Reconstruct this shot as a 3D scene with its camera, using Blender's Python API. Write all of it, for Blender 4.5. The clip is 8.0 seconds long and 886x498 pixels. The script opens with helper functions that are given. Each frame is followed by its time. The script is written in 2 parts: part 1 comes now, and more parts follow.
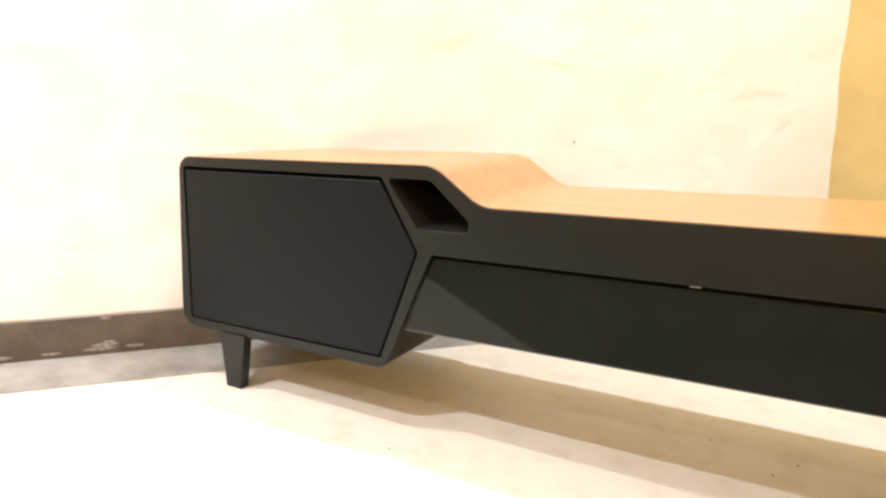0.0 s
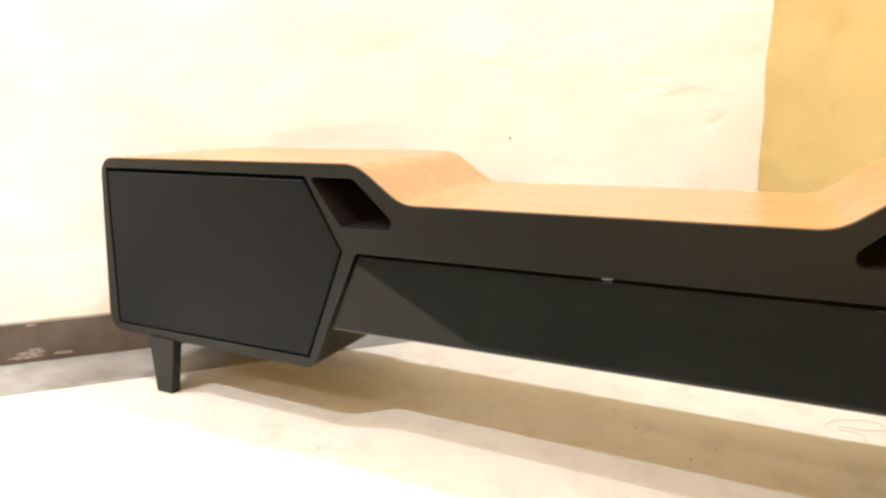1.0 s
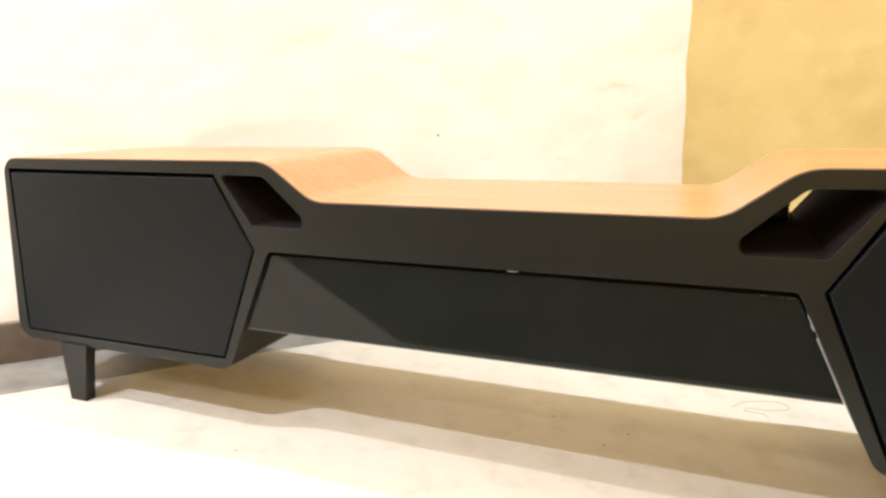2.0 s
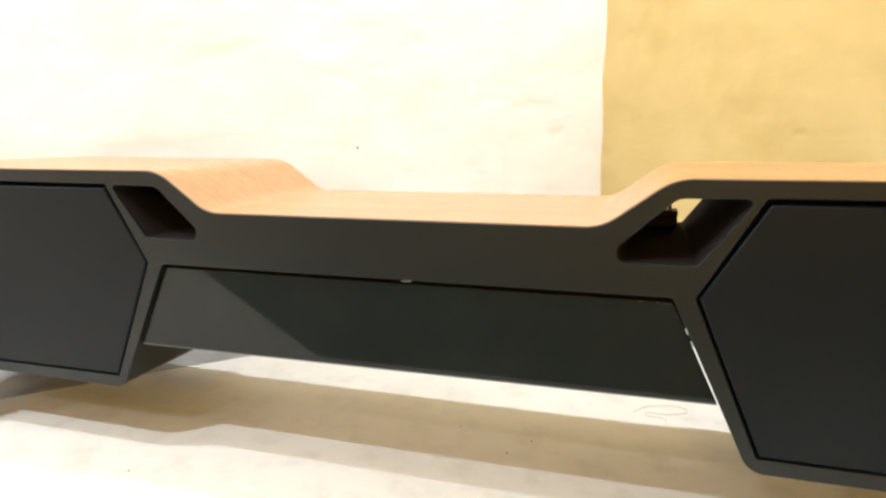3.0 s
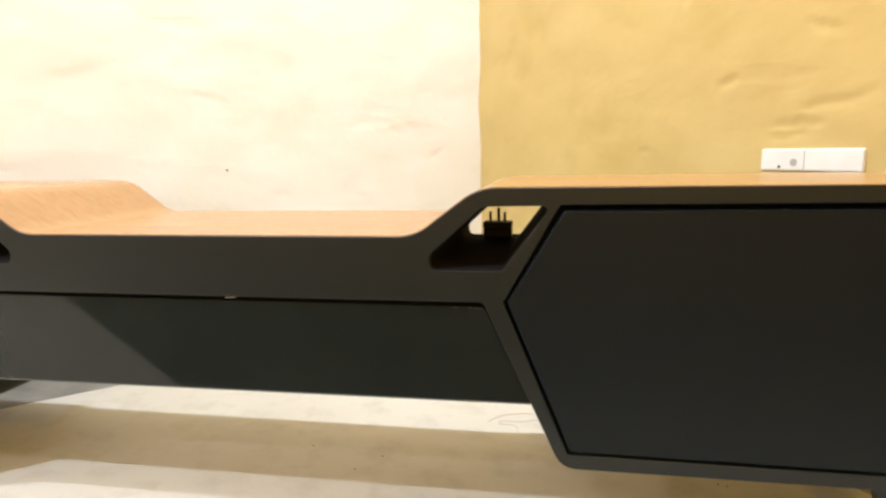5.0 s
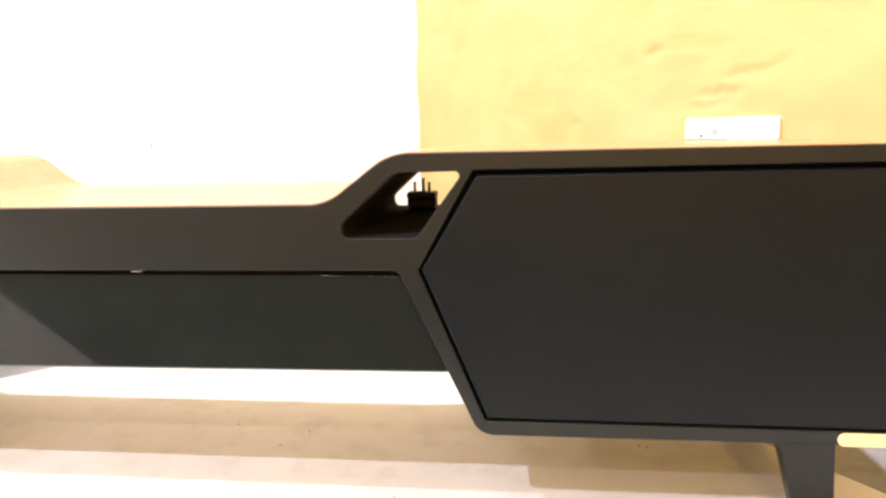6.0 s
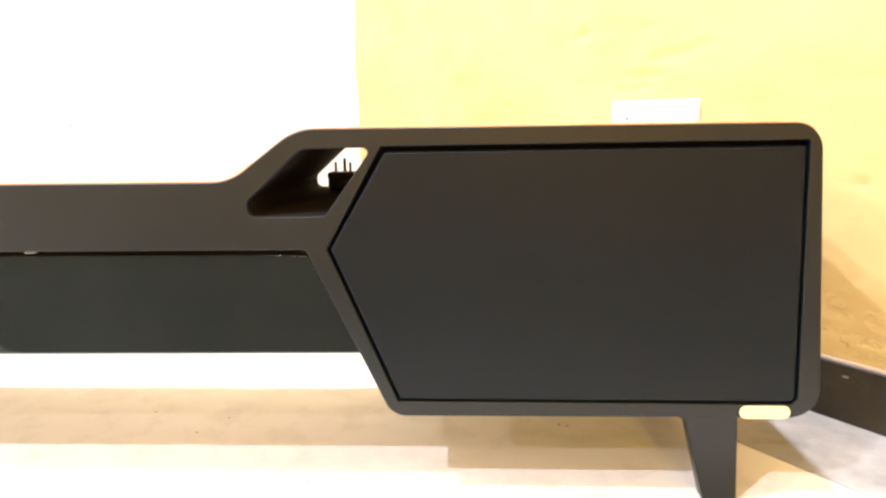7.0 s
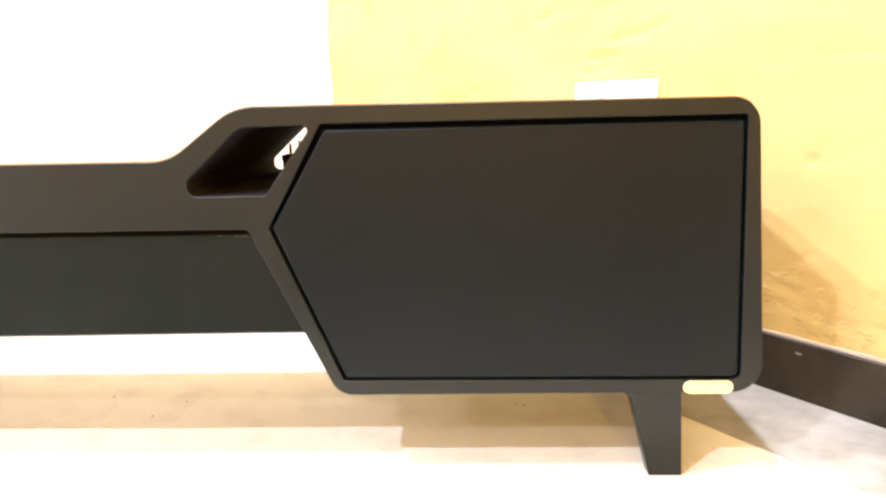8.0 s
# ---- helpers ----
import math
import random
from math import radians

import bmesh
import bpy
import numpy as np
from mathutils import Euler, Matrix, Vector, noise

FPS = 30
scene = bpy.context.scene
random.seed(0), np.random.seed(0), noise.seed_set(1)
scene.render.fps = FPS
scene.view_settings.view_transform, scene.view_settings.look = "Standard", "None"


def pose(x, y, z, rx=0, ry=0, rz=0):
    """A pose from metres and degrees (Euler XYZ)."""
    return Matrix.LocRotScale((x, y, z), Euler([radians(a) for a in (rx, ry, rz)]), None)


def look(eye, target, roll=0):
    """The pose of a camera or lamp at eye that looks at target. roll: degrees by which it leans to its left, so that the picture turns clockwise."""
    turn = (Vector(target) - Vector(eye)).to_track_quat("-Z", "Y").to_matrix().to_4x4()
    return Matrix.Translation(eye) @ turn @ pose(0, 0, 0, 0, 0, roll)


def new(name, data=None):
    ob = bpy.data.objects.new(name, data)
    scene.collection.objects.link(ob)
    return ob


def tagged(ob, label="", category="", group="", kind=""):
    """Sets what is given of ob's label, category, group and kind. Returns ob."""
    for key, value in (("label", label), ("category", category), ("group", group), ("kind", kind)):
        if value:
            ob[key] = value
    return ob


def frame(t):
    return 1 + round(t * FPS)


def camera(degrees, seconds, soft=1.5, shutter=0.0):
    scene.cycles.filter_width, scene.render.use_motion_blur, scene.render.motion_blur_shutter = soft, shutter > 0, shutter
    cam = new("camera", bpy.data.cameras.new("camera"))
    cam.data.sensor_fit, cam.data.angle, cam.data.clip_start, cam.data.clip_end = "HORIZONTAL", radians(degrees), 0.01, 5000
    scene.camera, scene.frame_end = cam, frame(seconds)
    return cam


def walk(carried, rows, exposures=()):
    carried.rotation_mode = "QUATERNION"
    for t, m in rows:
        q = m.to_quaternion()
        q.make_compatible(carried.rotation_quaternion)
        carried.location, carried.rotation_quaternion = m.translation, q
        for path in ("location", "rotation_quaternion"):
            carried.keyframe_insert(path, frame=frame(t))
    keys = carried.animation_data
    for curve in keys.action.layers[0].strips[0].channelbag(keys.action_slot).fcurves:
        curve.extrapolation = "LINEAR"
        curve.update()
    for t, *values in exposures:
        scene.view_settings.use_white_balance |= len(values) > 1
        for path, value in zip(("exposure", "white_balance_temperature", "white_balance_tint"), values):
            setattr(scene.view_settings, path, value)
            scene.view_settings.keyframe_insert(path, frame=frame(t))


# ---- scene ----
cam = camera(69.3, 8.0, soft=2.5)
PATH = [
    (0, (0.155, -0.892, 0.564), (-0.829, 0.803, 0.163), -0.3),
    (0.5, (0.181, -0.883, 0.564), (-0.758, 0.837, 0.162), -0.5),
    (1, (0.211, -0.867, 0.566), (-0.665, 0.883, 0.153), -0.8),
    (1.5, (0.241, -0.855, 0.564), (-0.575, 0.921, 0.141), -1.3),
    (3, (0.344, -0.823, 0.553), (-0.243, 1.05, 0.177), -0.5),
    (3.5, (0.38, -0.817, 0.549), (-0.151, 1.083, 0.221), -1.0),
    (4, (0.418, -0.815, 0.540), (-0.06, 1.103, 0.236), -1.4),
    (4.5, (0.453, -0.812, 0.538), (0.034, 1.123, 0.256), -1.1),
    (6, (0.533, -0.788, 0.512), (0.315, 1.167, 0.155), -1.3),
    (6.5, (0.559, -0.778, 0.504), (0.416, 1.18, 0.124), -1.2),
    (7, (0.59, -0.774, 0.497), (0.507, 1.185, 0.101), -0.8),
    (7.5, (0.621, -0.774, 0.489), (0.562, 1.181, 0.071), -1.1),
    (8, (0.653, -0.774, 0.480), (0.59, 1.179, 0.056), -1.2),
]
EXPOSURES = [  # seconds, stops, kelvin, tint
    (0, -0.28, 5950, 18), (1.5, -0.26, 5900, 16), (3, -0.25, 5400, 12), (3.5, -0.31, 5420, 10), (4, -0.45, 5600, 9), (4.5, -0.49, 5650, 9),
    (4.7, -0.49, 5650, 9), (5.8, 0.16, 5550, 25), (6.5, 0.59, 5480, 23), (8, 0.77, 5560, 20)]
walk(cam, [(t, look(eye, target, roll)) for t, eye, target, roll in PATH], EXPOSURES)

# ---- light: five small ceiling downlights, a far amber one added as warm fill, no daylight ----
world = bpy.data.worlds.new("night")
world.use_nodes = True
world.node_tree.nodes["Background"].inputs["Color"].default_value = (0.02, 0.02, 0.02, 1)
world.node_tree.nodes["Background"].inputs["Strength"].default_value = 0.1
scene.world = world
CEILING = 3.0
LAMPS = [  # place, watts, colour, width of the lit disc
    ((-1.10, -1.80, CEILING), 80, (0.95, 0.98, 1.0), 0.10),
    ((-1.45, -0.76, CEILING), 52, (1.0, 0.98, 0.95), 0.10),
    ((-0.80, -3.30, CEILING), 22, (1.0, 0.95, 0.88), 0.16),
    ((-3.30, -3.30, CEILING), 52, (1.0, 0.90, 0.76), 0.16),
    ((0.90, -6.40, CEILING), 265, (1.0, 0.60, 0.09), 0.20),
    ((0.55, 0.50, CEILING), 74, (0.95, 0.98, 1.0), 0.09),
]


# ---- materials ----
def material(name, colour, rough=0.5, metal=0.0, spec=0.5):
    m = bpy.data.materials.new(name)
    m.use_nodes = True
    b = m.node_tree.nodes["Principled BSDF"]
    b.inputs["Base Color"].default_value = (*colour, 1)
    b.inputs["Roughness"].default_value = rough
    b.inputs["Metallic"].default_value = metal
    b.inputs["Specular IOR Level"].default_value = spec
    return m


def node(m, kind, **inputs):
    n = m.node_tree.nodes.new(kind)
    for k, v in inputs.items():
        n.inputs[k.replace("_", " ")].default_value = v
    return n


def wire(m, a, out, b, into):
    m.node_tree.links.new(a.outputs[out], b.inputs[into])


def noise_tex(m, scale, detail=4.0, stretch=(1, 1, 1), rough=0.5, turn=(0, 0, 0)):
    tc = m.node_tree.nodes.new("ShaderNodeTexCoord")
    mp = m.node_tree.nodes.new("ShaderNodeMapping")
    mp.inputs["Scale"].default_value = stretch
    mp.inputs["Rotation"].default_value = turn
    n = node(m, "ShaderNodeTexNoise", Scale=scale, Detail=detail, Roughness=rough)
    wire(m, tc, "Object", mp, "Vector")
    wire(m, mp, "Vector", n, "Vector")
    return n


def ramp(m, tex, stops, out="Fac"):
    r = m.node_tree.nodes.new("ShaderNodeValToRGB")
    e = r.color_ramp.elements
    while len(e) < len(stops):
        e.new(0.5)
    for s, (p, c) in zip(e, stops):
        s.position, s.color = p, (*c, 1)
    wire(m, tex, out, r, "Fac")
    return r


def mix(m, a, b, fac=None, value=0.5, blend="MIX"):
    n = m.node_tree.nodes.new("ShaderNodeMix")
    n.data_type, n.blend_type = "RGBA", blend
    n.inputs[0].default_value = value
    if fac:
        m.node_tree.links.new(fac, n.inputs[0])
    m.node_tree.links.new(a, n.inputs[6])
    m.node_tree.links.new(b, n.inputs[7])
    return n.outputs[2]


def to_base(m, socket):
    m.node_tree.links.new(socket, m.node_tree.nodes["Principled BSDF"].inputs["Base Color"])


def to_rough(m, tex, low, high):
    r = node(m, "ShaderNodeMapRange", To_Min=low, To_Max=high)
    wire(m, tex, "Fac", r, "Value")
    wire(m, r, "Result", m.node_tree.nodes["Principled BSDF"], "Roughness")


def to_bump(m, texs, distance):
    prev = None
    for tex, d in zip(texs, distance):
        b = node(m, "ShaderNodeBump", Strength=1.0, Distance=d)
        wire(m, tex, "Fac", b, "Height")
        if prev:
            wire(m, prev, "Normal", b, "Normal")
        prev = b
    wire(m, prev, "Normal", m.node_tree.nodes["Principled BSDF"], "Normal")


def paint(name, light, dark, flakes=0.0):
    m = material(name, light, 0.75, spec=0.3)
    a = noise_tex(m, 2.2, 6, rough=0.6)
    fine = noise_tex(m, 60, 5)
    lump = noise_tex(m, 3.4, 3.5, stretch=(1, 1, 1.5), rough=0.5)
    c = ramp(m, a, [(0.35, dark), (0.62, light)])
    d = ramp(m, lump, [(0.30, tuple(0.9 * x for x in dark)), (0.46, light)])
    to_base(m, mix(m, c.outputs[0], d.outputs[0], value=0.45))
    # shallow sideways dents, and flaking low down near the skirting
    dent = noise_tex(m, 2.6, 2.0, stretch=(1, 1, 3.6), rough=0.5)
    dent_cut = ramp(m, dent, [(0.64, (0, 0, 0)), (0.80, (1, 1, 1))])
    flake = noise_tex(m, 26, 7, stretch=(1, 1, 1.3), rough=0.65)
    flake_cut = ramp(m, flake, [(0.52, (0, 0, 0)), (0.60, (1, 1, 1))])
    tc = m.node_tree.nodes.new("ShaderNodeTexCoord")
    sep = m.node_tree.nodes.new("ShaderNodeSeparateXYZ")
    wire(m, tc, "Object", sep, "Vector")
    low = node(m, "ShaderNodeMapRange", From_Min=0.13, From_Max=0.24, To_Min=1.0, To_Max=0.0)
    wire(m, sep, "Z", low, "Value")
    flaked = m.node_tree.nodes.new("ShaderNodeMath")
    flaked.operation = "MULTIPLY"
    wire(m, flake_cut, "Color", flaked, 0)
    wire(m, low, "Result", flaked, 1)
    prev = None
    for tex, out, d in ((lump, "Fac", 0.007), (fine, "Fac", 0.0004), (dent_cut, "Color", -0.0016), (flaked, "Value", max(1e-5, flakes))):
        b = node(m, "ShaderNodeBump", Strength=1.0, Distance=abs(d))
        b.invert = d < 0
        wire(m, tex, out, b, "Height")
        if prev:
            wire(m, prev, "Normal", b, "Normal")
        prev = b
    wire(m, prev, "Normal", m.node_tree.nodes["Principled BSDF"], "Normal")
    return m


WALL_PALE = paint("pale_cream_wall_paint", (0.90, 0.89, 0.865), (0.87, 0.835, 0.755))
WALL_YELLOW = paint("yellow_wall_paint", (0.615, 0.475, 0.195), (0.535, 0.396, 0.130), 0.0013)
CEILING_WARM = paint("ceiling_warm_paint", (0.80, 0.745, 0.60), (0.77, 0.71, 0.56))

FLOOR = material("white_polished_floor", (0.80, 0.79, 0.77), 0.6, spec=0.25)
f1 = noise_tex(FLOOR, 1.4, 7, rough=0.65)
f2 = noise_tex(FLOOR, 14, 6, rough=0.6)
f3 = ramp(FLOOR, f1, [(0.33, (0.75, 0.70, 0.59)), (0.50, (0.80, 0.758, 0.655)), (0.7, (0.83, 0.795, 0.71))])
f4 = ramp(FLOOR, f2, [(0.30, (0.80, 0.78, 0.74)), (0.50, (1, 1, 1))])
to_base(FLOOR, mix(FLOOR, f3.outputs[0], f4.outputs[0], value=0.6, blend="MULTIPLY"))
to_rough(FLOOR, f2, 0.5, 0.7)

BORDER = material("grey_marble_border", (0.45, 0.44, 0.43), 0.35)
g1 = noise_tex(BORDER, 5, 8, rough=0.65, stretch=(1, 1.6, 1), turn=(0, 0, 0.5))
g2 = noise_tex(BORDER, 40, 6)
g3 = ramp(BORDER, g1, [(0.32, (0.225, 0.218, 0.190)), (0.50, (0.355, 0.345, 0.308)), (0.66, (0.45, 0.438, 0.396))])
g4 = ramp(BORDER, g2, [(0.3, (0.85, 0.84, 0.83)), (0.6, (1, 1, 1))])
to_base(BORDER, mix(BORDER, g3.outputs[0], g4.outputs[0], value=0.7, blend="MULTIPLY"))
to_rough(BORDER, g2, 0.25, 0.5)

GROUT = material("dark_grout", (0.16, 0.15, 0.14), 0.9)
MORTAR = material("pale_mortar", (0.42, 0.36, 0.28), 0.9)
to_bump(MORTAR, [noise_tex(MORTAR, 90, 5)], [0.002])

SKIRT = material("dark_brown_stone_skirting", (0.06, 0.05, 0.043), 0.4)
s1 = noise_tex(SKIRT, 9, 7, rough=0.7)
s2 = noise_tex(SKIRT, 26, 6, stretch=(1, 1, 3.2), rough=0.7)
s3 = ramp(SKIRT, s1, [(0.35, (0.062, 0.052, 0.046)), (0.65, (0.125, 0.104, 0.088))])
s4 = ramp(SKIRT, s2, [(0.70, (0, 0, 0)), (0.78, (1, 1, 1))])
white = node(SKIRT, "ShaderNodeRGB")
white.outputs[0].default_value = (0.42, 0.40, 0.37, 1)
to_base(SKIRT, mix(SKIRT, s3.outputs[0], white.outputs[0], fac=s4.outputs[0]))
to_rough(SKIRT, s1, 0.28, 0.6)

SKIRT_SHADED = material("shaded_dark_stone_skirting", (0.035, 0.030, 0.025), 0.5, spec=0.22)
q1 = noise_tex(SKIRT_SHADED, 9, 7, rough=0.7)
to_base(SKIRT_SHADED, ramp(SKIRT_SHADED, q1, [(0.35, (0.019, 0.017, 0.011)), (0.65, (0.044, 0.038, 0.026))]).outputs[0])
to_rough(SKIRT_SHADED, q1, 0.3, 0.6)

BLACK = material("black_satin_laminate", (0.0086, 0.0093, 0.0097), 0.36, spec=0.36)
k1 = noise_tex(BLACK, 5, 5)
k2 = noise_tex(BLACK, 420, 3)
k3 = ramp(BLACK, k1, [(0.3, (0.0038, 0.0068, 0.0072)), (0.7, (0.0050, 0.0088, 0.0092))])
to_base(BLACK, k3.outputs[0])
to_rough(BLACK, k1, 0.32, 0.42)
to_bump(BLACK, [k2], [0.00012])

DOOR = material("charcoal_matt_laminate", (0.008, 0.009, 0.0105), 0.46, spec=0.18)
d1 = noise_tex(DOOR, 3, 5)
d2 = noise_tex(DOOR, 500, 3)
to_base(DOOR, ramp(DOOR, d1, [(0.3, (0.0034, 0.0062, 0.0086)), (0.7, (0.0044, 0.0079, 0.0107))]).outputs[0])
to_rough(DOOR, d1, 0.36, 0.46)
to_bump(DOOR, [d2], [0.00012])

GLASS = material("black_back_painted_glass", (0.012, 0.014, 0.013), 0.06, spec=0.24)
h1 = noise_tex(GLASS, 6, 6, rough=0.6)
to_base(GLASS, ramp(GLASS, h1, [(0.35, (0.0080, 0.0106, 0.0092)), (0.7, (0.0118, 0.0152, 0.0132))]).outputs[0])
to_rough(GLASS, h1, 0.02, 0.07)

WOOD = material("light_oak_veneer", (0.55, 0.33, 0.15), 0.38)
w1 = noise_tex(WOOD, 3.0, 8, stretch=(1.2, 26, 26), rough=0.6)
w2 = noise_tex(WOOD, 9, 6, stretch=(1.5, 70, 70), rough=0.6)
w3 = noise_tex(WOOD, 2.0, 3, stretch=(1, 3, 3))
w4 = ramp(WOOD, w1, [(0.32, (0.385, 0.208, 0.072)), (0.52, (0.42, 0.240, 0.090)), (0.70, (0.445, 0.264, 0.104))])
w5 = ramp(WOOD, w2, [(0.36, (0.72, 0.66, 0.60)), (0.52, (1, 1, 1))])
w6 = ramp(WOOD, w3, [(0.3, (0.88, 0.85, 0.82)), (0.65, (1, 1, 1))])
wm = mix(WOOD, w4.outputs[0], w5.outputs[0], value=0.11, blend="MULTIPLY")
to_base(WOOD, mix(WOOD, wm, w6.outputs[0], value=0.7, blend="MULTIPLY"))
to_rough(WOOD, w2, 0.20, 0.30)
to_bump(WOOD, [w2], [0.0001])

BADGE = material("cream_brass_badge", (0.85, 0.70, 0.38), 0.35)
to_base(BADGE, ramp(BADGE, noise_tex(BADGE, 30, 3), [(0.3, (0.80, 0.64, 0.33)), (0.7, (0.88, 0.74, 0.42))]).outputs[0])
CHROME = material("bright_steel", (0.60, 0.59, 0.57), 0.38, metal=1.0)
BRASS = material("dull_brass_pin", (0.35, 0.28, 0.15), 0.4, metal=1.0)
RUBBER = material("black_plug_plastic", (0.015, 0.015, 0.015), 0.5)
WHITE_PLASTIC = material("white_switch_plastic", (0.82, 0.82, 0.80), 0.35)
to_base(WHITE_PLASTIC, ramp(WHITE_PLASTIC, noise_tex(WHITE_PLASTIC, 25, 4), [(0.3, (0.78, 0.78, 0.75)), (0.65, (0.84, 0.84, 0.82))]).outputs[0])
GREY_PLASTIC = material("grey_button_plastic", (0.42, 0.43, 0.42), 0.4)
DARK_HOLE = material("black_screw_and_gap_shade", (0.006, 0.006, 0.006), 0.8, spec=0.1)
DUST = material("dark_grit", (0.20, 0.17, 0.14), 0.9)
THREAD = material("tan_thread", (0.66, 0.56, 0.40), 0.8)
SMEAR = material("dried_pale_paint", (0.42, 0.40, 0.37), 0.7)
to_base(SMEAR, ramp(SMEAR, noise_tex(SMEAR, 120, 5), [(0.30, (0.16, 0.145, 0.13)), (0.60, (0.36, 0.34, 0.32))]).outputs[0])
EDGE = material("highlit_glass_edge", (0.085, 0.10, 0.092), 0.35)
SCRATCH = material("dull_scratch", (0.040, 0.041, 0.038), 0.7)
LINING = material("niche_shade_board", (0.020, 0.016, 0.0145), 0.9, spec=0.08)
to_bump(LINING, [noise_tex(LINING, 120, 4)], [0.0004])
REFLECTION_DARK = material("dark_reflection_sheet", (0.07, 0.07, 0.068), 0.36)
m1 = noise_tex(REFLECTION_DARK, 4, 6)
m2 = noise_tex(REFLECTION_DARK, 220, 4)
to_base(REFLECTION_DARK, ramp(REFLECTION_DARK, m1, [(0.3, (0.085, 0.088, 0.082)), (0.7, (0.125, 0.128, 0.118))]).outputs[0])
to_rough(REFLECTION_DARK, m1, 0.62, 0.75)
to_bump(REFLECTION_DARK, [m2], [0.00015])
LAMP_GLOW = material("lamp_diffuser", (0.9, 0.88, 0.82), 0.5)
LAMP_GLOW.node_tree.nodes["Principled BSDF"].inputs["Emission Color"].default_value = (1.0, 0.93, 0.82, 1)
LAMP_GLOW.node_tree.nodes["Principled BSDF"].inputs["Emission Strength"].default_value = 4.0


# ---- shape helpers ----
def mesh_of(bm, name, mat):
    me = bpy.data.meshes.new(name)
    bm.to_mesh(me)
    bm.free()
    me.materials.append(mat)
    return me


def part(name, bm, mat, parent=None, label=""):
    me = bm if isinstance(bm, bpy.types.Mesh) else mesh_of(bm, name, mat)
    me.name = name
    if not me.materials:
        me.materials.append(mat)
    ob = new(name, me)
    ob.parent = parent
    if label:
        tagged(ob, label)
    return ob


def rounded(corners, steps=8):
    """Outline of (x, z) points with each corner (x, z, radius) rounded."""
    out = []
    n = len(corners)
    for i, (x, z, r) in enumerate(corners):
        p = Vector((x, z))
        a = (Vector(corners[i - 1][:2]) - p)
        b = (Vector(corners[(i + 1) % n][:2]) - p)
        if r <= 0:
            out.append(p)
            continue
        la, lb = a.length, b.length
        a, b = a / la, b / lb
        half = a.angle(b) / 2
        t = min(r / math.tan(half), 0.49 * la, 0.49 * lb)
        r = t * math.tan(half)
        centre = p + (a + b).normalized() * (r / math.sin(half))
        u, v = p + a * t - centre, p + b * t - centre
        for k in range(steps + 1):
            q = u.lerp(v, k / steps)
            ang = u.angle(v)
            w0, w1_ = math.sin((1 - k / steps) * ang), math.sin(k / steps * ang)
            q = (u * w0 + v * w1_) / math.sin(ang)
            out.append(centre + q)
    return out


def mirrored(points):
    return [Vector((-p.x, p.y)) for p in reversed(points)]


def slab(outline, holes, y0, y1, bevel=0.0, mat=None):
    """A board of that outline in the x-z plane, with holes, from y0 to y1, edges eased by bevel."""
    cu = bpy.data.curves.new("board", "CURVE")
    cu.dimensions, cu.fill_mode = "2D", "BOTH"
    cu.extrude = (y1 - y0) / 2 - bevel
    cu.bevel_depth, cu.bevel_resolution, cu.offset = bevel, 2, -bevel
    for line in (outline, *holes):
        sp = cu.splines.new("POLY")
        sp.points.add(len(line) - 1)
        for q, p in zip(sp.points, line):
            q.co = (p.x, p.y, 0, 1)
        sp.use_cyclic_u = True
    ob = bpy.data.objects.new("board", cu)
    scene.collection.objects.link(ob)
    dg = bpy.context.evaluated_depsgraph_get()
    me = bpy.data.meshes.new_from_object(ob.evaluated_get(dg))
    bpy.data.objects.remove(ob)
    me.transform(Matrix.Translation((0, (y0 + y1) / 2, 0)) @ pose(0, 0, 0, 90))
    me.materials.clear()
    if mat:
        me.materials.append(mat)
    bm = bmesh.new()
    bm.from_mesh(me)
    bmesh.ops.remove_doubles(bm, verts=bm.verts, dist=1e-5)
    bmesh.ops.recalc_face_normals(bm, faces=bm.faces)
    bm.to_mesh(me)
    bm.free()
    me.polygons.foreach_set("use_smooth", [True] * len(me.polygons))
    me.set_sharp_from_angle(angle=radians(32))
    # keep the flat front and back truly flat
    bm = bmesh.new()
    bm.from_mesh(me)
    for e in bm.edges:
        caps = [abs(f.normal.y) > 0.999 for f in e.link_faces]
        if any(caps) and not all(caps):
            e.smooth = False
    bm.to_mesh(me)
    bm.free()
    return me


def box(x0, x1, y0, y1, z0, z1, bevel=0.0, seg=2):
    bm = bmesh.new()
    bmesh.ops.create_cube(bm, size=1)
    for v in bm.verts:
        v.co = Vector(((x0 + x1) / 2 + v.co.x * (x1 - x0), (y0 + y1) / 2 + v.co.y * (y1 - y0), (z0 + z1) / 2 + v.co.z * (z1 - z0)))
    if bevel:
        bmesh.ops.bevel(bm, geom=bm.edges[:], offset=bevel, segments=seg, affect="EDGES", profile=0.5)
    return bm


def rod(p, q, r, seg=16, r2=None):
    p, q = Vector(p), Vector(q)
    bm = bmesh.new()
    bmesh.ops.create_cone(bm, cap_ends=True, segments=seg, radius1=r, radius2=r if r2 is None else r2, depth=(q - p).length)
    bmesh.ops.transform(bm, verts=bm.verts, matrix=Matrix.Translation((p + q) / 2) @ (q - p).to_track_quat("Z", "Y").to_matrix().to_4x4())
    return bm


def flat(points, z0, z1):
    """A sheet with thickness over a plan polygon."""
    bm = bmesh.new()
    lo = [bm.verts.new((x, y, z0)) for x, y in points]
    hi = [bm.verts.new((x, y, z1)) for x, y in points]
    bm.faces.new(hi)
    bm.faces.new(lo[::-1])
    for i in range(len(points)):
        j = (i + 1) % len(points)
        bm.faces.new((lo[i], lo[j], hi[j], hi[i]))
    bmesh.ops.recalc_face_normals(bm, faces=bm.faces)
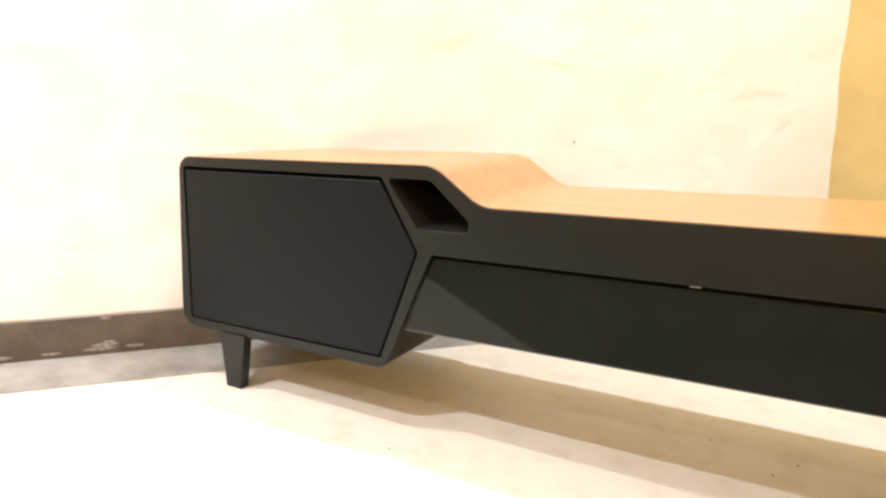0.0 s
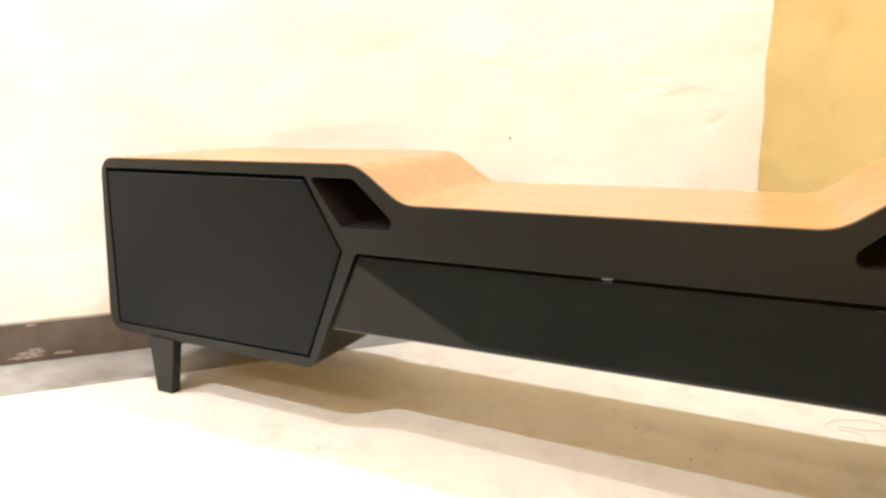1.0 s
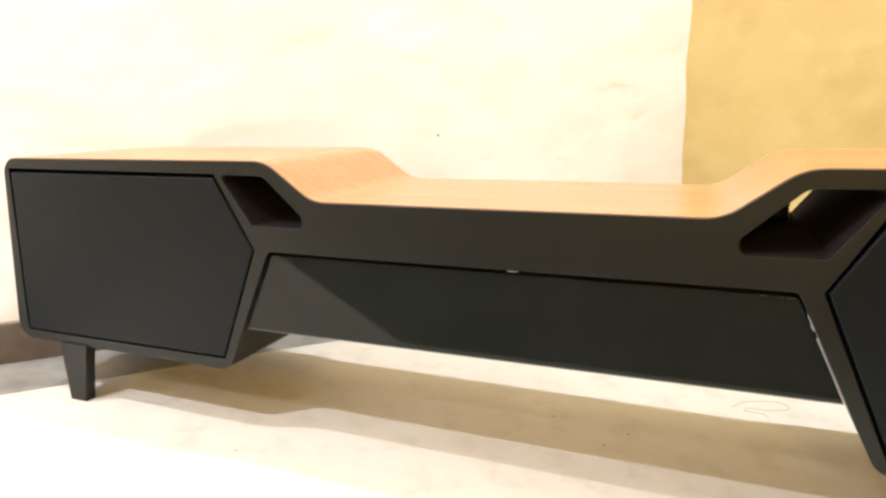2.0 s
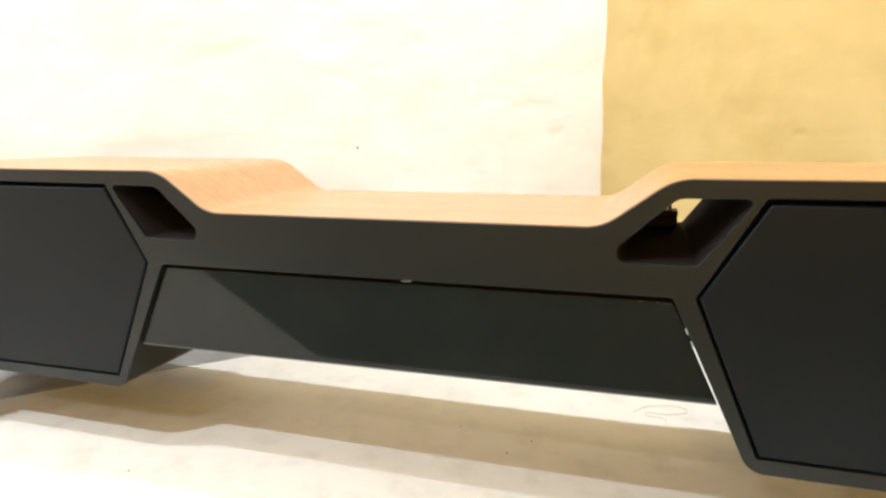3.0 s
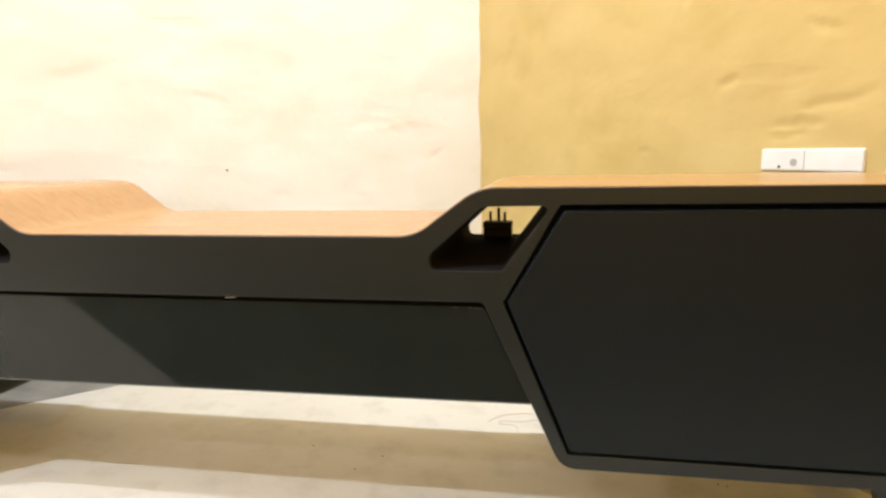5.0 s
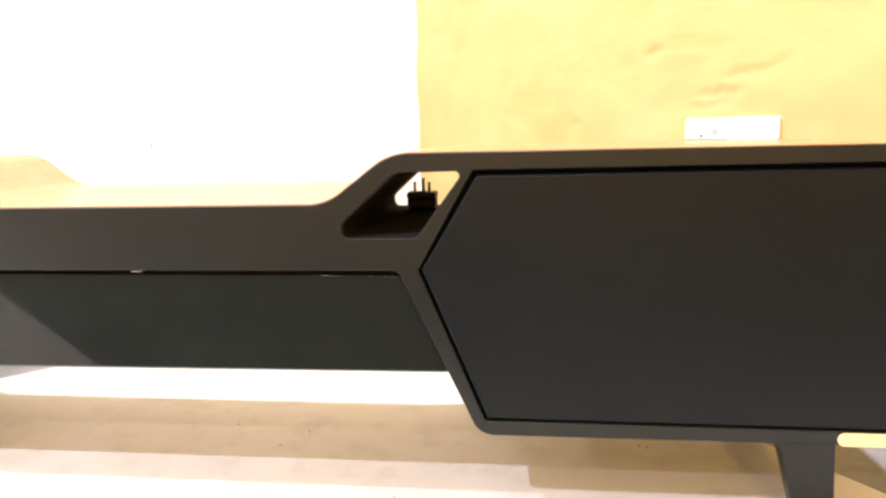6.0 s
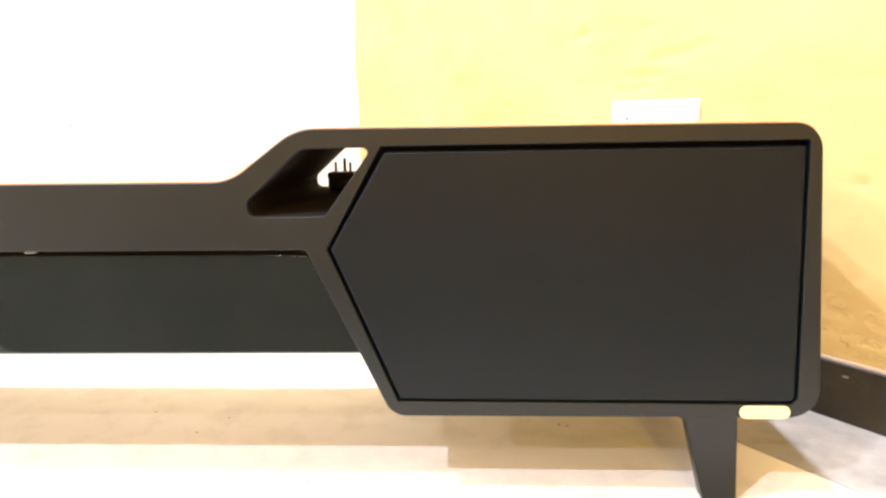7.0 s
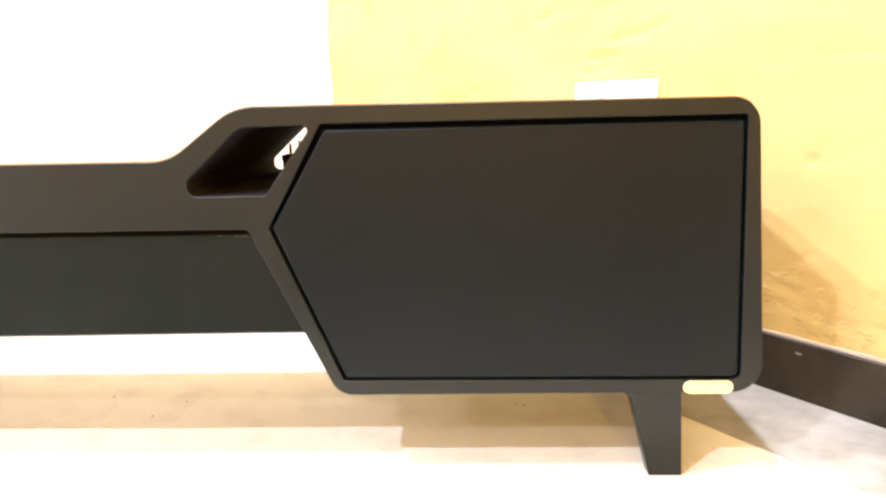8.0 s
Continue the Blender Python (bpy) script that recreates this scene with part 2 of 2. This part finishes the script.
    return bm


# ---- the room: a corner of two walls, the console stands across it ----
CORNER = Vector((0.195, 1.56))
LEFT_WAY = Vector((-0.6935, -0.7204))
RIGHT_WAY = Vector((0.6070, -0.7947))
LEN = 7.5


def drag(mark, s, z):
    """Depth of a shallow trowel drag in the plaster: a lip above that overhangs, a soft slope below."""
    s0, z0, run, tall, deep, lean = mark
    u, v = (s - s0) / run, (z - z0 - lean * (s - s0)) / tall
    if abs(u) > 1 or abs(v) > 1.3:
        return 0.0
    v -= 0.3 * noise.noise((u * 2.5 + s0 * 9, z0 * 7, 0.0))
    fall = max(0.0, 1 - (0.4 - v) / 1.4) ** 1.3 if v < 0.4 else max(0.0, 1 - (v - 0.4) / 0.35)
    return deep * fall * (1 - u * u) * (0.8 + 0.5 * noise.noise((u * 5, v * 2, s0 * 31)))


def plaster(start, way, inward, s, z, rough=0.004, marks=()):
    """Plan point of the lumpy plaster face, s along the wall at height z."""
    p = start + way * s
    lump = noise.noise((p.x * 2.3, p.y * 2.3, z * 3.1)) + 0.5 * noise.noise((p.x * 7, p.y * 7, z * 8 + 5)) + 0.2 * noise.noise((p.x * 13, p.y * 13, z * 21 + 9))
    # the corner line wavers a little with the plaster
    slide = 0.008 * noise.noise((3.0, 1.0, z * 5)) * max(0.0, 1 - s / 0.3)
    return p + inward * (rough * lump * min(1.0, s / 0.1) - sum(drag(m, s, z) for m in marks)) + Vector((slide, 0))


def steps(end, fine_to, fine, coarse):
    """Even fine steps up to fine_to, then coarse ones to the end."""
    n, m = max(1, round(fine_to / fine)), max(1, round((end - fine_to) / coarse))
    return [fine_to * i / n for i in range(n)] + [fine_to + (end - fine_to) * i / m for i in range(m + 1)]


def wall_sheet(name, start, way, inward, length, mat, rise=CEILING, rough=0.004, near=2.6, fine=0.008, marks=()):
    along, up = steps(length, near, fine, 0.12), steps(rise, min(near, 1.05), fine, 0.06)
    nx, nz = len(along) - 1, len(up) - 1
    verts, faces = [], []
    for i in range(nx + 1):
        for k in range(nz + 1):
            s, z = along[i], up[k]
            p = plaster(start, way, inward, s, z, rough, marks)
            verts.append((p.x, p.y, z))
    for i in range(nx):
        for k in range(nz):
            a = i * (nz + 1) + k
            faces.append((a, a + nz + 1, a + nz + 2, a + 1))
    me = bpy.data.meshes.new(name)
    me.from_pydata(verts, [], faces)
    me.materials.append(mat)
    me.polygons.foreach_set("use_smooth", [True] * len(faces))
    bm = bmesh.new()
    bm.from_mesh(me)
    for e in bm.edges:
        e.smooth = not e.is_boundary
    back = -0.12 * Vector((inward.x, inward.y, 0))
    edge = [e for e in bm.edges if e.is_boundary]
    got = bmesh.ops.extrude_edge_only(bm, edges=edge)
    ring = [v for v in got["geom"] if isinstance(v, bmesh.types.BMVert)]
    for v in ring:
        v.co += back
    bm.to_mesh(me)
    bm.free()
    ob = new(name, me)
    return ob


in_left = Vector((-LEFT_WAY.y, LEFT_WAY.x))
in_left = in_left if in_left.dot(RIGHT_WAY) > 0 else -in_left
in_right = Vector((-RIGHT_WAY.y, RIGHT_WAY.x))
in_right = in_right if in_right.dot(LEFT_WAY) > 0 else -in_right
PALE_MARKS = ((0.767, 0.414, 0.040, 0.010, 0.0024, 0.1), (0.508, 0.398, 0.026, 0.014, 0.0024, 0.4), (1.178, 0.583, 0.024, 0.010, 0.0024, -0.4), (0.200, 0.522, 0.038, 0.022, 0.0030, -0.5),
              (0.157, 0.645, 0.018, 0.008, 0.0024, 0.3), (0.353, 0.600, 0.100, 0.034, 0.0021, -0.15), (1.271, 0.736, 0.090, 0.034, 0.0015, -0.25), (0.98, 0.690, 0.070, 0.022, 0.0018, 0.1))
YELLOW_MARKS = ((0.940, 0.869, 0.016, 0.024, 0.005, 0.8), (1.275, 0.753, 0.045, 0.018, 0.0042, -0.3), (1.065, 0.673, 0.028, 0.016, 0.006, 0.2), (1.272, 0.611, 0.045, 0.014, 0.0042, 0.12),
                (1.232, 0.577, 0.060, 0.013, 0.006, 0.0), (1.215, 0.553, 0.055, 0.012, 0.005, 0.05), (0.824, 0.529, 0.024, 0.010, 0.004, 0.1), (1.340, 0.617, 0.055, 0.018, 0.003, 0.25),
                (1.653, 0.390, 0.013, 0.010, 0.004, 0.0), (1.656, 0.234, 0.012, 0.010, 0.004, 0.0), (1.769, 0.193, 0.014, 0.010, 0.004, 0.0),
                (1.606, 0.147, 0.045, 0.014, 0.0022, 0.1), (1.700, 0.140, 0.034, 0.014, 0.0025, -0.2), (1.640, 0.175, 0.026, 0.012, 0.002, -0.3))
tagged(wall_sheet("wall_left", CORNER, LEFT_WAY, in_left, LEN, WALL_PALE, marks=PALE_MARKS), "pale cream painted wall of lumpy plaster", "wall", kind="structure")
tagged(wall_sheet("wall_right", CORNER, RIGHT_WAY, in_right, LEN, WALL_YELLOW, marks=YELLOW_MARKS), "yellow painted wall of lumpy, chipped plaster", "wall", kind="structure")
A1, B1 = CORNER + LEFT_WAY * LEN, CORNER + RIGHT_WAY * LEN
FAR = A1 + RIGHT_WAY * LEN
tagged(wall_sheet("wall_behind_left", A1, RIGHT_WAY, -LEFT_WAY, LEN, WALL_YELLOW, near=0.5, fine=0.25), "unseen plain wall, yellow to warm the bounced light", "wall", kind="structure")
tagged(wall_sheet("wall_behind_right", B1, LEFT_WAY, -RIGHT_WAY, LEN, WALL_YELLOW, near=0.5, fine=0.25), "unseen plain wall, yellow to warm the bounced light", "wall", kind="structure")
tagged(part("ceiling", flat([CORNER, A1, FAR, B1], CEILING, CEILING + 0.1), CEILING_WARM), "unseen plain ceiling, cream to warm the bounced light", "ceiling", kind="structure")

# floor: white field, a grey border strip along both walls, a thin dark joint between
STRIP = 0.205


def inset(d):
    """Corner of the plan moved d in from the two near walls, and the strip's ends."""
    s = LEFT_WAY.cross(RIGHT_WAY)
    a, b = CORNER + in_left * d, CORNER + in_right * d
    t = (b - a).cross(RIGHT_WAY) / s
    c = a + LEFT_WAY * t
    return c, c + LEFT_WAY * LEN, c + RIGHT_WAY * LEN


c0 = CORNER
c1, l1, r1 = inset(STRIP)
c2, l2, r2 = inset(STRIP + 0.003)
tagged(part("floor", flat([c2, l2, FAR, r2], -0.05, 0.0), FLOOR), "white polished floor with faint stains", "floor", kind="structure")
tagged(part("floor_border_left", flat([c0, A1, l1, c1], -0.05, 0.0), BORDER), "grey marble border strip along the wall", "floor border", kind="structure")
tagged(part("floor_border_right", flat([c0, c1, r1, B1], -0.05, 0.0), BORDER), "grey marble border strip along the wall", "floor border", kind="structure")
tagged(part("floor_joint", flat([c1, l1, l2, c2, r2, r1], -0.06, -0.0015), GROUT), "thin dark joint between floor and border", "joint", kind="structure")


def skirting(name, way, inward, mat, label):
    h, t = 0.098, 0.008
    bm = bmesh.new()
    prof = [(0.0, 0), (t, 0), (t, h - 0.002), (t - 0.002, h), (0.0, h)]
    ends = []
    for s in (0.012, LEN):
        ends.append([bm.verts.new((*(CORNER + way * s + inward * (d - 0.004 if d == 0 else d)), z)) for d, z in prof])
    for i in range(5):
        j = (i + 1) % 5
        bm.faces.new((ends[0][i], ends[1][i], ends[1][j], ends[0][j]))
    bm.faces.new(ends[0])
    bm.faces.new(ends[1][::-1])
    bmesh.ops.recalc_face_normals(bm, faces=bm.faces)
    base = part(name, bm, mat)
    tagged(base, label, "skirting", kind="structure")
    # ragged mortar line on top
    bm = bmesh.new()
    n = 160
    rows = []
    for i in range(n + 1):
        s = 0.012 + (3.0 - 0.012) * i / n
        up = 0.003 + 0.003 * noise.noise((s * 9, 1.0 + way.x, 0))
        out = 0.003 + 0.002 * noise.noise((s * 7, 4.0, way.x))
        p = CORNER + way * s
        rows.append([bm.verts.new((*(p + inward * d), z)) for d, z in ((-0.006, h), (out, h), (out * 0.7, h + up), (-0.006, h + up * 1.6))])
    for a, b in zip(rows, rows[1:]):
        for i in range(3):
            bm.faces.new((a[i], b[i], b[i + 1], a[i + 1]))
    bmesh.ops.recalc_face_normals(bm, faces=bm.faces)
    part("mortar_line", bm, MORTAR, base, "pale ragged mortar line")
    return base


base_left = skirting("baseboard_left", LEFT_WAY, in_left, SKIRT, "scuffed dark brown stone skirting with white paint splashes")
base_right = skirting("baseboard_right", RIGHT_WAY, in_right, SKIRT_SHADED, "dark brown stone skirting along the yellow wall, shade in its colour")


def paint_smear(base, way, inward, i, s0, z0, run, tall):
    """A dried splash of pale paint on the skirting's face."""
    bm = bmesh.new()
    front, rim = [], []
    for k in range(40):
        a = 2 * math.pi * k / 40
        r = 1 + 0.45 * noise.noise((2.2 * math.cos(a) + i * 7, 2.2 * math.sin(a), 0.0)) + 0.25 * noise.noise((6 * math.cos(a), 6 * math.sin(a), i * 3.0))
        p = CORNER + way * (s0 + run * r * math.cos(a))
        z = max(0.002, min(0.0945, z0 + tall * r * math.sin(a)))
        front.append(bm.verts.new((*(p + inward * 0.0088), z)))
        rim.append(bm.verts.new((*(p + inward * 0.0075), z)))
    bm.faces.new(front)
    for k in range(40):
        bm.faces.new((front[k], front[k - 1], rim[k - 1], rim[k]))
    bmesh.ops.recalc_face_normals(bm, faces=bm.faces)
    part("paint_smear", bm, SMEAR, base, "dried pale paint smear")


for i, smear in enumerate(((2.180, 0.024, 0.030, 0.0045), (2.190, 0.015, 0.034, 0.0045), (2.172, 0.031, 0.014, 0.0025), (2.115, 0.016, 0.022, 0.0035), (2.300, 0.012, 0.020, 0.003), (2.405, 0.012, 0.022, 0.004), (2.175, 0.092, 0.012, 0.003))):
    paint_smear(base_left, LEFT_WAY, in_left, i, *smear)
for i, smear in enumerate(((1.666, 0.078, 0.005, 0.0016),)):
    paint_smear(base_right, RIGHT_WAY, in_right, i + 9, *smear)

# dark floor sheet added out of view, seen only as the glass's dark reflection
tagged(part("reflection_sheet", flat([(-0.40, -0.495), (-2.12, -1.90), (-1.55, -2.60), (1.6, -2.60), (1.6, -0.495)], 0.0, 0.004), REFLECTION_DARK), "added dark grey floor sheet, out of view, that darkens the glass reflection", "mat")


# ---- ceiling downlights ----
def downlight(place, watts, colour, wide):
    x, y, z = place
    root = tagged(new("ceiling_light"), "small round white ceiling downlight, out of view, switched on", "ceiling light", "ceiling downlights")
    root.location = place
    bm = bmesh.new()
    prev = None
    ring_prof = [(0.045, 0.0), (0.047, -0.010), (0.060, -0.012), (0.064, -0.004), (0.064, 0.0)]
    for k in range(33):
        a = 2 * math.pi * k / 32
        cur = [bm.verts.new((r * math.cos(a), r * math.sin(a), h)) for r, h in ring_prof]
        if prev:
            for i in range(len(cur) - 1):
                bm.faces.new((prev[i], cur[i], cur[i + 1], prev[i + 1]))
        prev = cur
    bmesh.ops.remove_doubles(bm, verts=bm.verts, dist=1e-5)
    part("trim_ring", bm, WHITE_PLASTIC, root)
    part("diffuser", rod((0, 0, -0.006), (0, 0, -0.001), 0.045, 32), LAMP_GLOW, root, "glowing round diffuser")
    lamp = bpy.data.lights.new("lamp", "AREA")
    lamp.shape, lamp.size, lamp.energy, lamp.color = "DISK", wide, watts, colour
    ob = new("lamp", lamp)
    ob.location = (x, y, z - 0.02)


for place, watts, colour, wide in LAMPS:
    downlight(place, watts, colour, wide)

# ---- the TV console ----
HIGH, LOW = 0.483, 0.420
console = tagged(new("tv_console"), "long black stepped TV console with light oak veneer top", "TV console")
LIFT = 0.005
console.location = (0, 0, LIFT)

half_top = [(1.001, HIGH, 0.034), (0.381, HIGH, 0.075), (0.296, LOW, 0.070)]
half_low = [(0.386, 0.335, 0.008), (0.488, 0.1135, 0.030), (1.034, 0.1135, 0.036)]
corners = half_low + half_top + [(-x, z, r) for x, z, r in half_top[::-1]] + [(-x, z, r) for x, z, r in half_low[::-1]]
outline = rounded(corners, 10)

door_open = rounded([(0.484, 0.4615, 0.003), (0.4125, 0.336, 0.004), (0.496, 0.1335, 0.004), (1.0045, 0.1315, 0.010), (0.9885, 0.4635, 0.004)], 6)
door_leaf = rounded([(0.4885, 0.4545, 0.003), (0.4170, 0.336, 0.003), (0.4990, 0.1365, 0.004), (1.001, 0.1345, 0.009), (0.985, 0.4565, 0.003)], 6)
niche = rounded([(0.386, 0.4595, 0.024), (0.474, 0.4605, 0.006), (0.412, 0.3770, 0.006), (0.317, 0.3765, 0.012), (0.316, 0.3960, 0.012)], 6)

part("body", slab(outline, [door_open, mirrored(door_open), niche, mirrored(niche)], 0.0, 0.366, 0.0013, BLACK), BLACK, console, "black satin body with angular front frame")
inner = rounded([(x * 0.997, z + (0.003 if z < 0.3 else -0.003), r) for x, z, r in corners], 10)
for line in (niche, mirrored(niche)):
    cx = sum(p.x for p in line) / len(line)
    cz = sum(p.y for p in line) / len(line)
    wide = [Vector((cx + (p.x - cx) * 1.01, cz + (p.y - cz) * 1.01)) for p in line]
    slim = [Vector((cx + (p.x - cx) * 0.985, cz + (p.y - cz) * 0.985)) for p in line]
    part("niche_shade_lining", slab(wide, [slim], 0.006, 0.3738, 0.0, LINING), LINING, console, "added matt dark lining, the shade inside the open niche")
part("back_panel", slab(inner, [niche, mirrored(niche)], 0.3665, 0.3735, 0.0, BLACK), BLACK, console, "thin black back panel")

for side, line in (("right", door_leaf), ("left", mirrored(door_leaf))):
    part("door", slab(line, [], 0.0005, 0.019, 0.0028, DOOR), DOOR, console, "charcoal push-open door with a pointed inner edge")
for line in (door_open, mirrored(door_open)):
    cx = sum(p.x for p in line) / len(line)
    cz = sum(p.y for p in line) / len(line)
    big = [Vector((cx + (p.x - cx) * 1.004, cz + (p.y - cz) * 1.004)) for p in line]
    part("gap_shade", slab(big, [], 0.024, 0.030, 0.0, DARK_HOLE), DARK_HOLE, console, "added black panel, the shade in the door gap")

# oak veneer over the whole stepped top
top_run = [p for p in outline if p.y > 0.40 and abs(p.x) < 0.993 and (p.y > LOW - 0.001)]
top_run.sort(key=lambda p: -p.x)
up_side, low_side = [], []
for i, p in enumerate(top_run):
    a, b = top_run[max(0, i - 1)], top_run[min(len(top_run) - 1, i + 1)]
    way = (b - a).normalized()
    nrm = Vector((-way.y, way.x))
    nrm = nrm if nrm.y > 0 else -nrm
    up_side.append(p + nrm * 0.0012)
    low_side.append(p - nrm * 0.004)
part("veneer_top", slab(up_side + low_side[::-1], [], 0.0022, 0.3745, 0.0, WOOD), WOOD, console, "light oak veneer following the stepped top")

# glass flap hanging under the middle
flap_line = rounded([(0.3869, 0.3270, 0.006), (0.4471, 0.1966, 0.002), (-0.4478, 0.1930, 0.002), (-0.3872, 0.3278, 0.006)], 6)
flap = part("glass_flap", slab(flap_line, [], 0.009, 0.015, 0.0008, GLASS), GLASS, console, "glossy black glass drop-down flap")
edge_line = [Vector(p) for p in ((-0.4476, 0.1929), (0.4469, 0.1965), (0.4462, 0.1981), (-0.4469, 0.1945))]
part("glass_edge", slab(edge_line, [], 0.0084, 0.0152, 0.0, EDGE), EDGE, flap, "lower edge of the glass with its highlight painted pale")
part("top_gap_block", box(-0.3995, 0.3995, 0.0165, 0.032, 0.302, 0.3345), DARK_HOLE, console, "added black rail that blocks light in the gap above the flap")
for sx in (1, -1):
    for bar in (((0.355, 0.305), (0.3985, 0.305), (0.4045, 0.2915), (0.370, 0.2915)), ((0.380, 0.2795), (0.4110, 0.2795), (0.4130, 0.2755), (0.385, 0.2755))):
        stop = [Vector((sx * x, z)) for x, z in bar]
        part("side_gap_block", slab(stop if sx > 0 else stop[::-1], [], 0.0165, 0.031, 0.0, DARK_HOLE), DARK_HOLE, console, "added black bar that breaks the bright gap beside the flap")
part("flap_catch", box(0.021, 0.036, 0.0060, 0.014, 0.3318, 0.3328, 0.0003), CHROME, flap, "small bright steel catch")
for x0, x1, z0 in ((0.345, 0.352, 0.3254), (0.366, 0.371, 0.3250), (0.374, 0.384, 0.3244), (0.392, 0.394, 0.3080)):
    part("scratch", box(x0, x1, 0.0087, 0.0094, z0, z0 + 0.0009), SCRATCH, flap, "pale scratch on the glass edge")


# legs: flat tapered boards
def leg(corner_list, y0, y1):
    part("leg", slab(rounded(corner_list, 4), [], y0, y1, 0.001, BLACK), BLACK, console)


right_leg = [(0.938, -LIFT, 0.001), (0.931, 0.1165, 0.0), (0.850, 0.1165, 0.0), (0.866, 0.1085, 0.012), (0.895, -LIFT, 0.001)]
left_leg = [(-0.902, -LIFT, 0.001), (-0.860, -LIFT, 0.001), (-0.838, 0.1165, 0.0), (-0.911, 0.1165, 0.0)]
for y0, y1 in ((0.0008, 0.0225), (0.325, 0.347)):
    leg(right_leg, y0, y1)
    leg(left_leg, y0 - 0.005, y1 - 0.005)
badge_line = rounded([(0.9325, 0.1125, 0.009), (0.9955, 0.1125, 0.009), (0.9955, 0.1300, 0.009), (0.9325, 0.1300, 0.009)], 8)
part("badge", slab(badge_line, [], -0.0015, 0.003, 0.0006, BADGE), BADGE, console, "cream-gold oval badge on the lower frame")

# ---- three-pin plug standing in the niche ----
plug = tagged(new("power_plug"), "black three-pin power plug standing pins up in the console niche", "plug")
plug.location = (0.3760, 0.318, 0.3785 + LIFT)
part("plug_body", box(-0.0245, 0.0245, -0.0185, 0.0185, 0.0, 0.018, 0.003), RUBBER, plug)
part("plug_face", box(-0.0250, 0.0250, -0.019, 0.019, 0.0175, 0.0285, 0.002), RUBBER, plug)
for px, py, h, r in ((-0.0125, -0.004, 0.046, 0.0026), (0.0125, -0.004, 0.045, 0.0026), (0.0005, 0.009, 0.051, 0.0030)):
    part("pin", rod((px, py, 0.028), (px, py, h), r, 14, r * 0.92), BRASS, plug, "dull brass pin")

# ---- white switch strip on the yellow wall ----
mid = (Vector((0.909, 0.647)) + Vector((1.037, 0.486))) / 2
strip = tagged(new("switch_strip"), "narrow white plastic switch strip mounted on the yellow wall", "switch")
ang = math.degrees(math.atan2(RIGHT_WAY.y, RIGHT_WAY.x))
strip.matrix_basis = pose(mid.x, mid.y, 0.507, 0, 0, ang) @ pose(0, 0, 0, 0, 0.3, 0)
# local x runs along the wall, -y into the room
out = -1 if (Matrix.Rotation(radians(ang), 2) @ Vector((0, -1))).dot(in_right) > 0 else 1
L2 = 0.1035
part("plate", box(-L2, L2, -0.020 if out < 0 else -0.004, 0.004 if out < 0 else 0.020, -0.0215, 0.0215, 0.003), WHITE_PLASTIC, strip)
part("button", rod((-0.031, out * 0.019, -0.005), (-0.031, out * 0.0208, -0.005), 0.0075, 24), GREY_PLASTIC, strip, "round grey button")
part("screw_hole", rod((-0.062, out * 0.0195, -0.014), (-0.062, out * 0.0208, -0.014), 0.0028, 14), DARK_HOLE, strip, "dark screw head")
part("seam", box(-0.0100, -0.0088, out * 0.0205 - 0.0004, out * 0.0205 + 0.0004, -0.019, 0.019), GREY_PLASTIC, strip, "thin grey seam")


# ---- small marks ----
def wall_mark(s, z, way, inward, r, name, mat, label):
    p = CORNER + way * s
    bm = bmesh.new()
    bmesh.ops.create_icosphere(bm, subdivisions=2, radius=r)
    for v in bm.verts:
        v.co *= 1 + 0.35 * noise.noise(v.co * 400)
    ob = part(name, bm, mat)
    ob.location = (*(p + inward * 0.001), z)
    return tagged(ob, label, "mark", kind="structure")


dot_s = (Vector((-0.438, 0.880)) - CORNER).dot(LEFT_WAY)
wall_mark(dot_s, 0.495, LEFT_WAY, in_left, 0.0032, "nail_mark", DUST, "small dark nail mark on the pale wall")
for i, (x, y) in enumerate(((-0.442, -0.055), (-0.699, -0.288), (0.176, 0.230), (0.142, 0.178), (0.736, 0.213), (0.749, 0.209), (0.039, 0.251), (0.363, 0.036))):
    bm = bmesh.new()
    bmesh.ops.create_icosphere(bm, subdivisions=2, radius=0.0013)
    for v in bm.verts:
        v.co = Vector((v.co.x * 1.4, v.co.y, v.co.z * 0.6)) * (1 + 0.4 * noise.noise(v.co * 700 + Vector((i, 0, 0))))
    ob = part("grit", bm, DUST)
    ob.location = (x, y, 0.001)
    tagged(ob, "tiny speck of dark grit on the floor", "grit", "floor grit")

cu = bpy.data.curves.new("thread", "CURVE")
cu.dimensions, cu.bevel_depth, cu.bevel_resolution = "3D", 0.00045, 2
sp = cu.splines.new("BEZIER")
loop = [(0.346, 0.404), (0.377, 0.440), (0.446, 0.441), (0.415, 0.412), (0.368, 0.402), (0.403, 0.389), (0.408, 0.362)]
sp.bezier_points.add(len(loop) - 1)
for q, (x, y) in zip(sp.bezier_points, loop):
    q.co, q.handle_left_type, q.handle_right_type = (x, y, 0.001), "AUTO", "AUTO"
tmp = bpy.data.objects.new("thread", cu)
scene.collection.objects.link(tmp)
me = bpy.data.meshes.new_from_object(tmp.evaluated_get(bpy.context.evaluated_depsgraph_get()))
bpy.data.objects.remove(tmp)
me.materials.clear()
me.materials.append(THREAD)
tagged(part("thread", me, THREAD), "thin tan loop of thread lying on the floor", "thread")
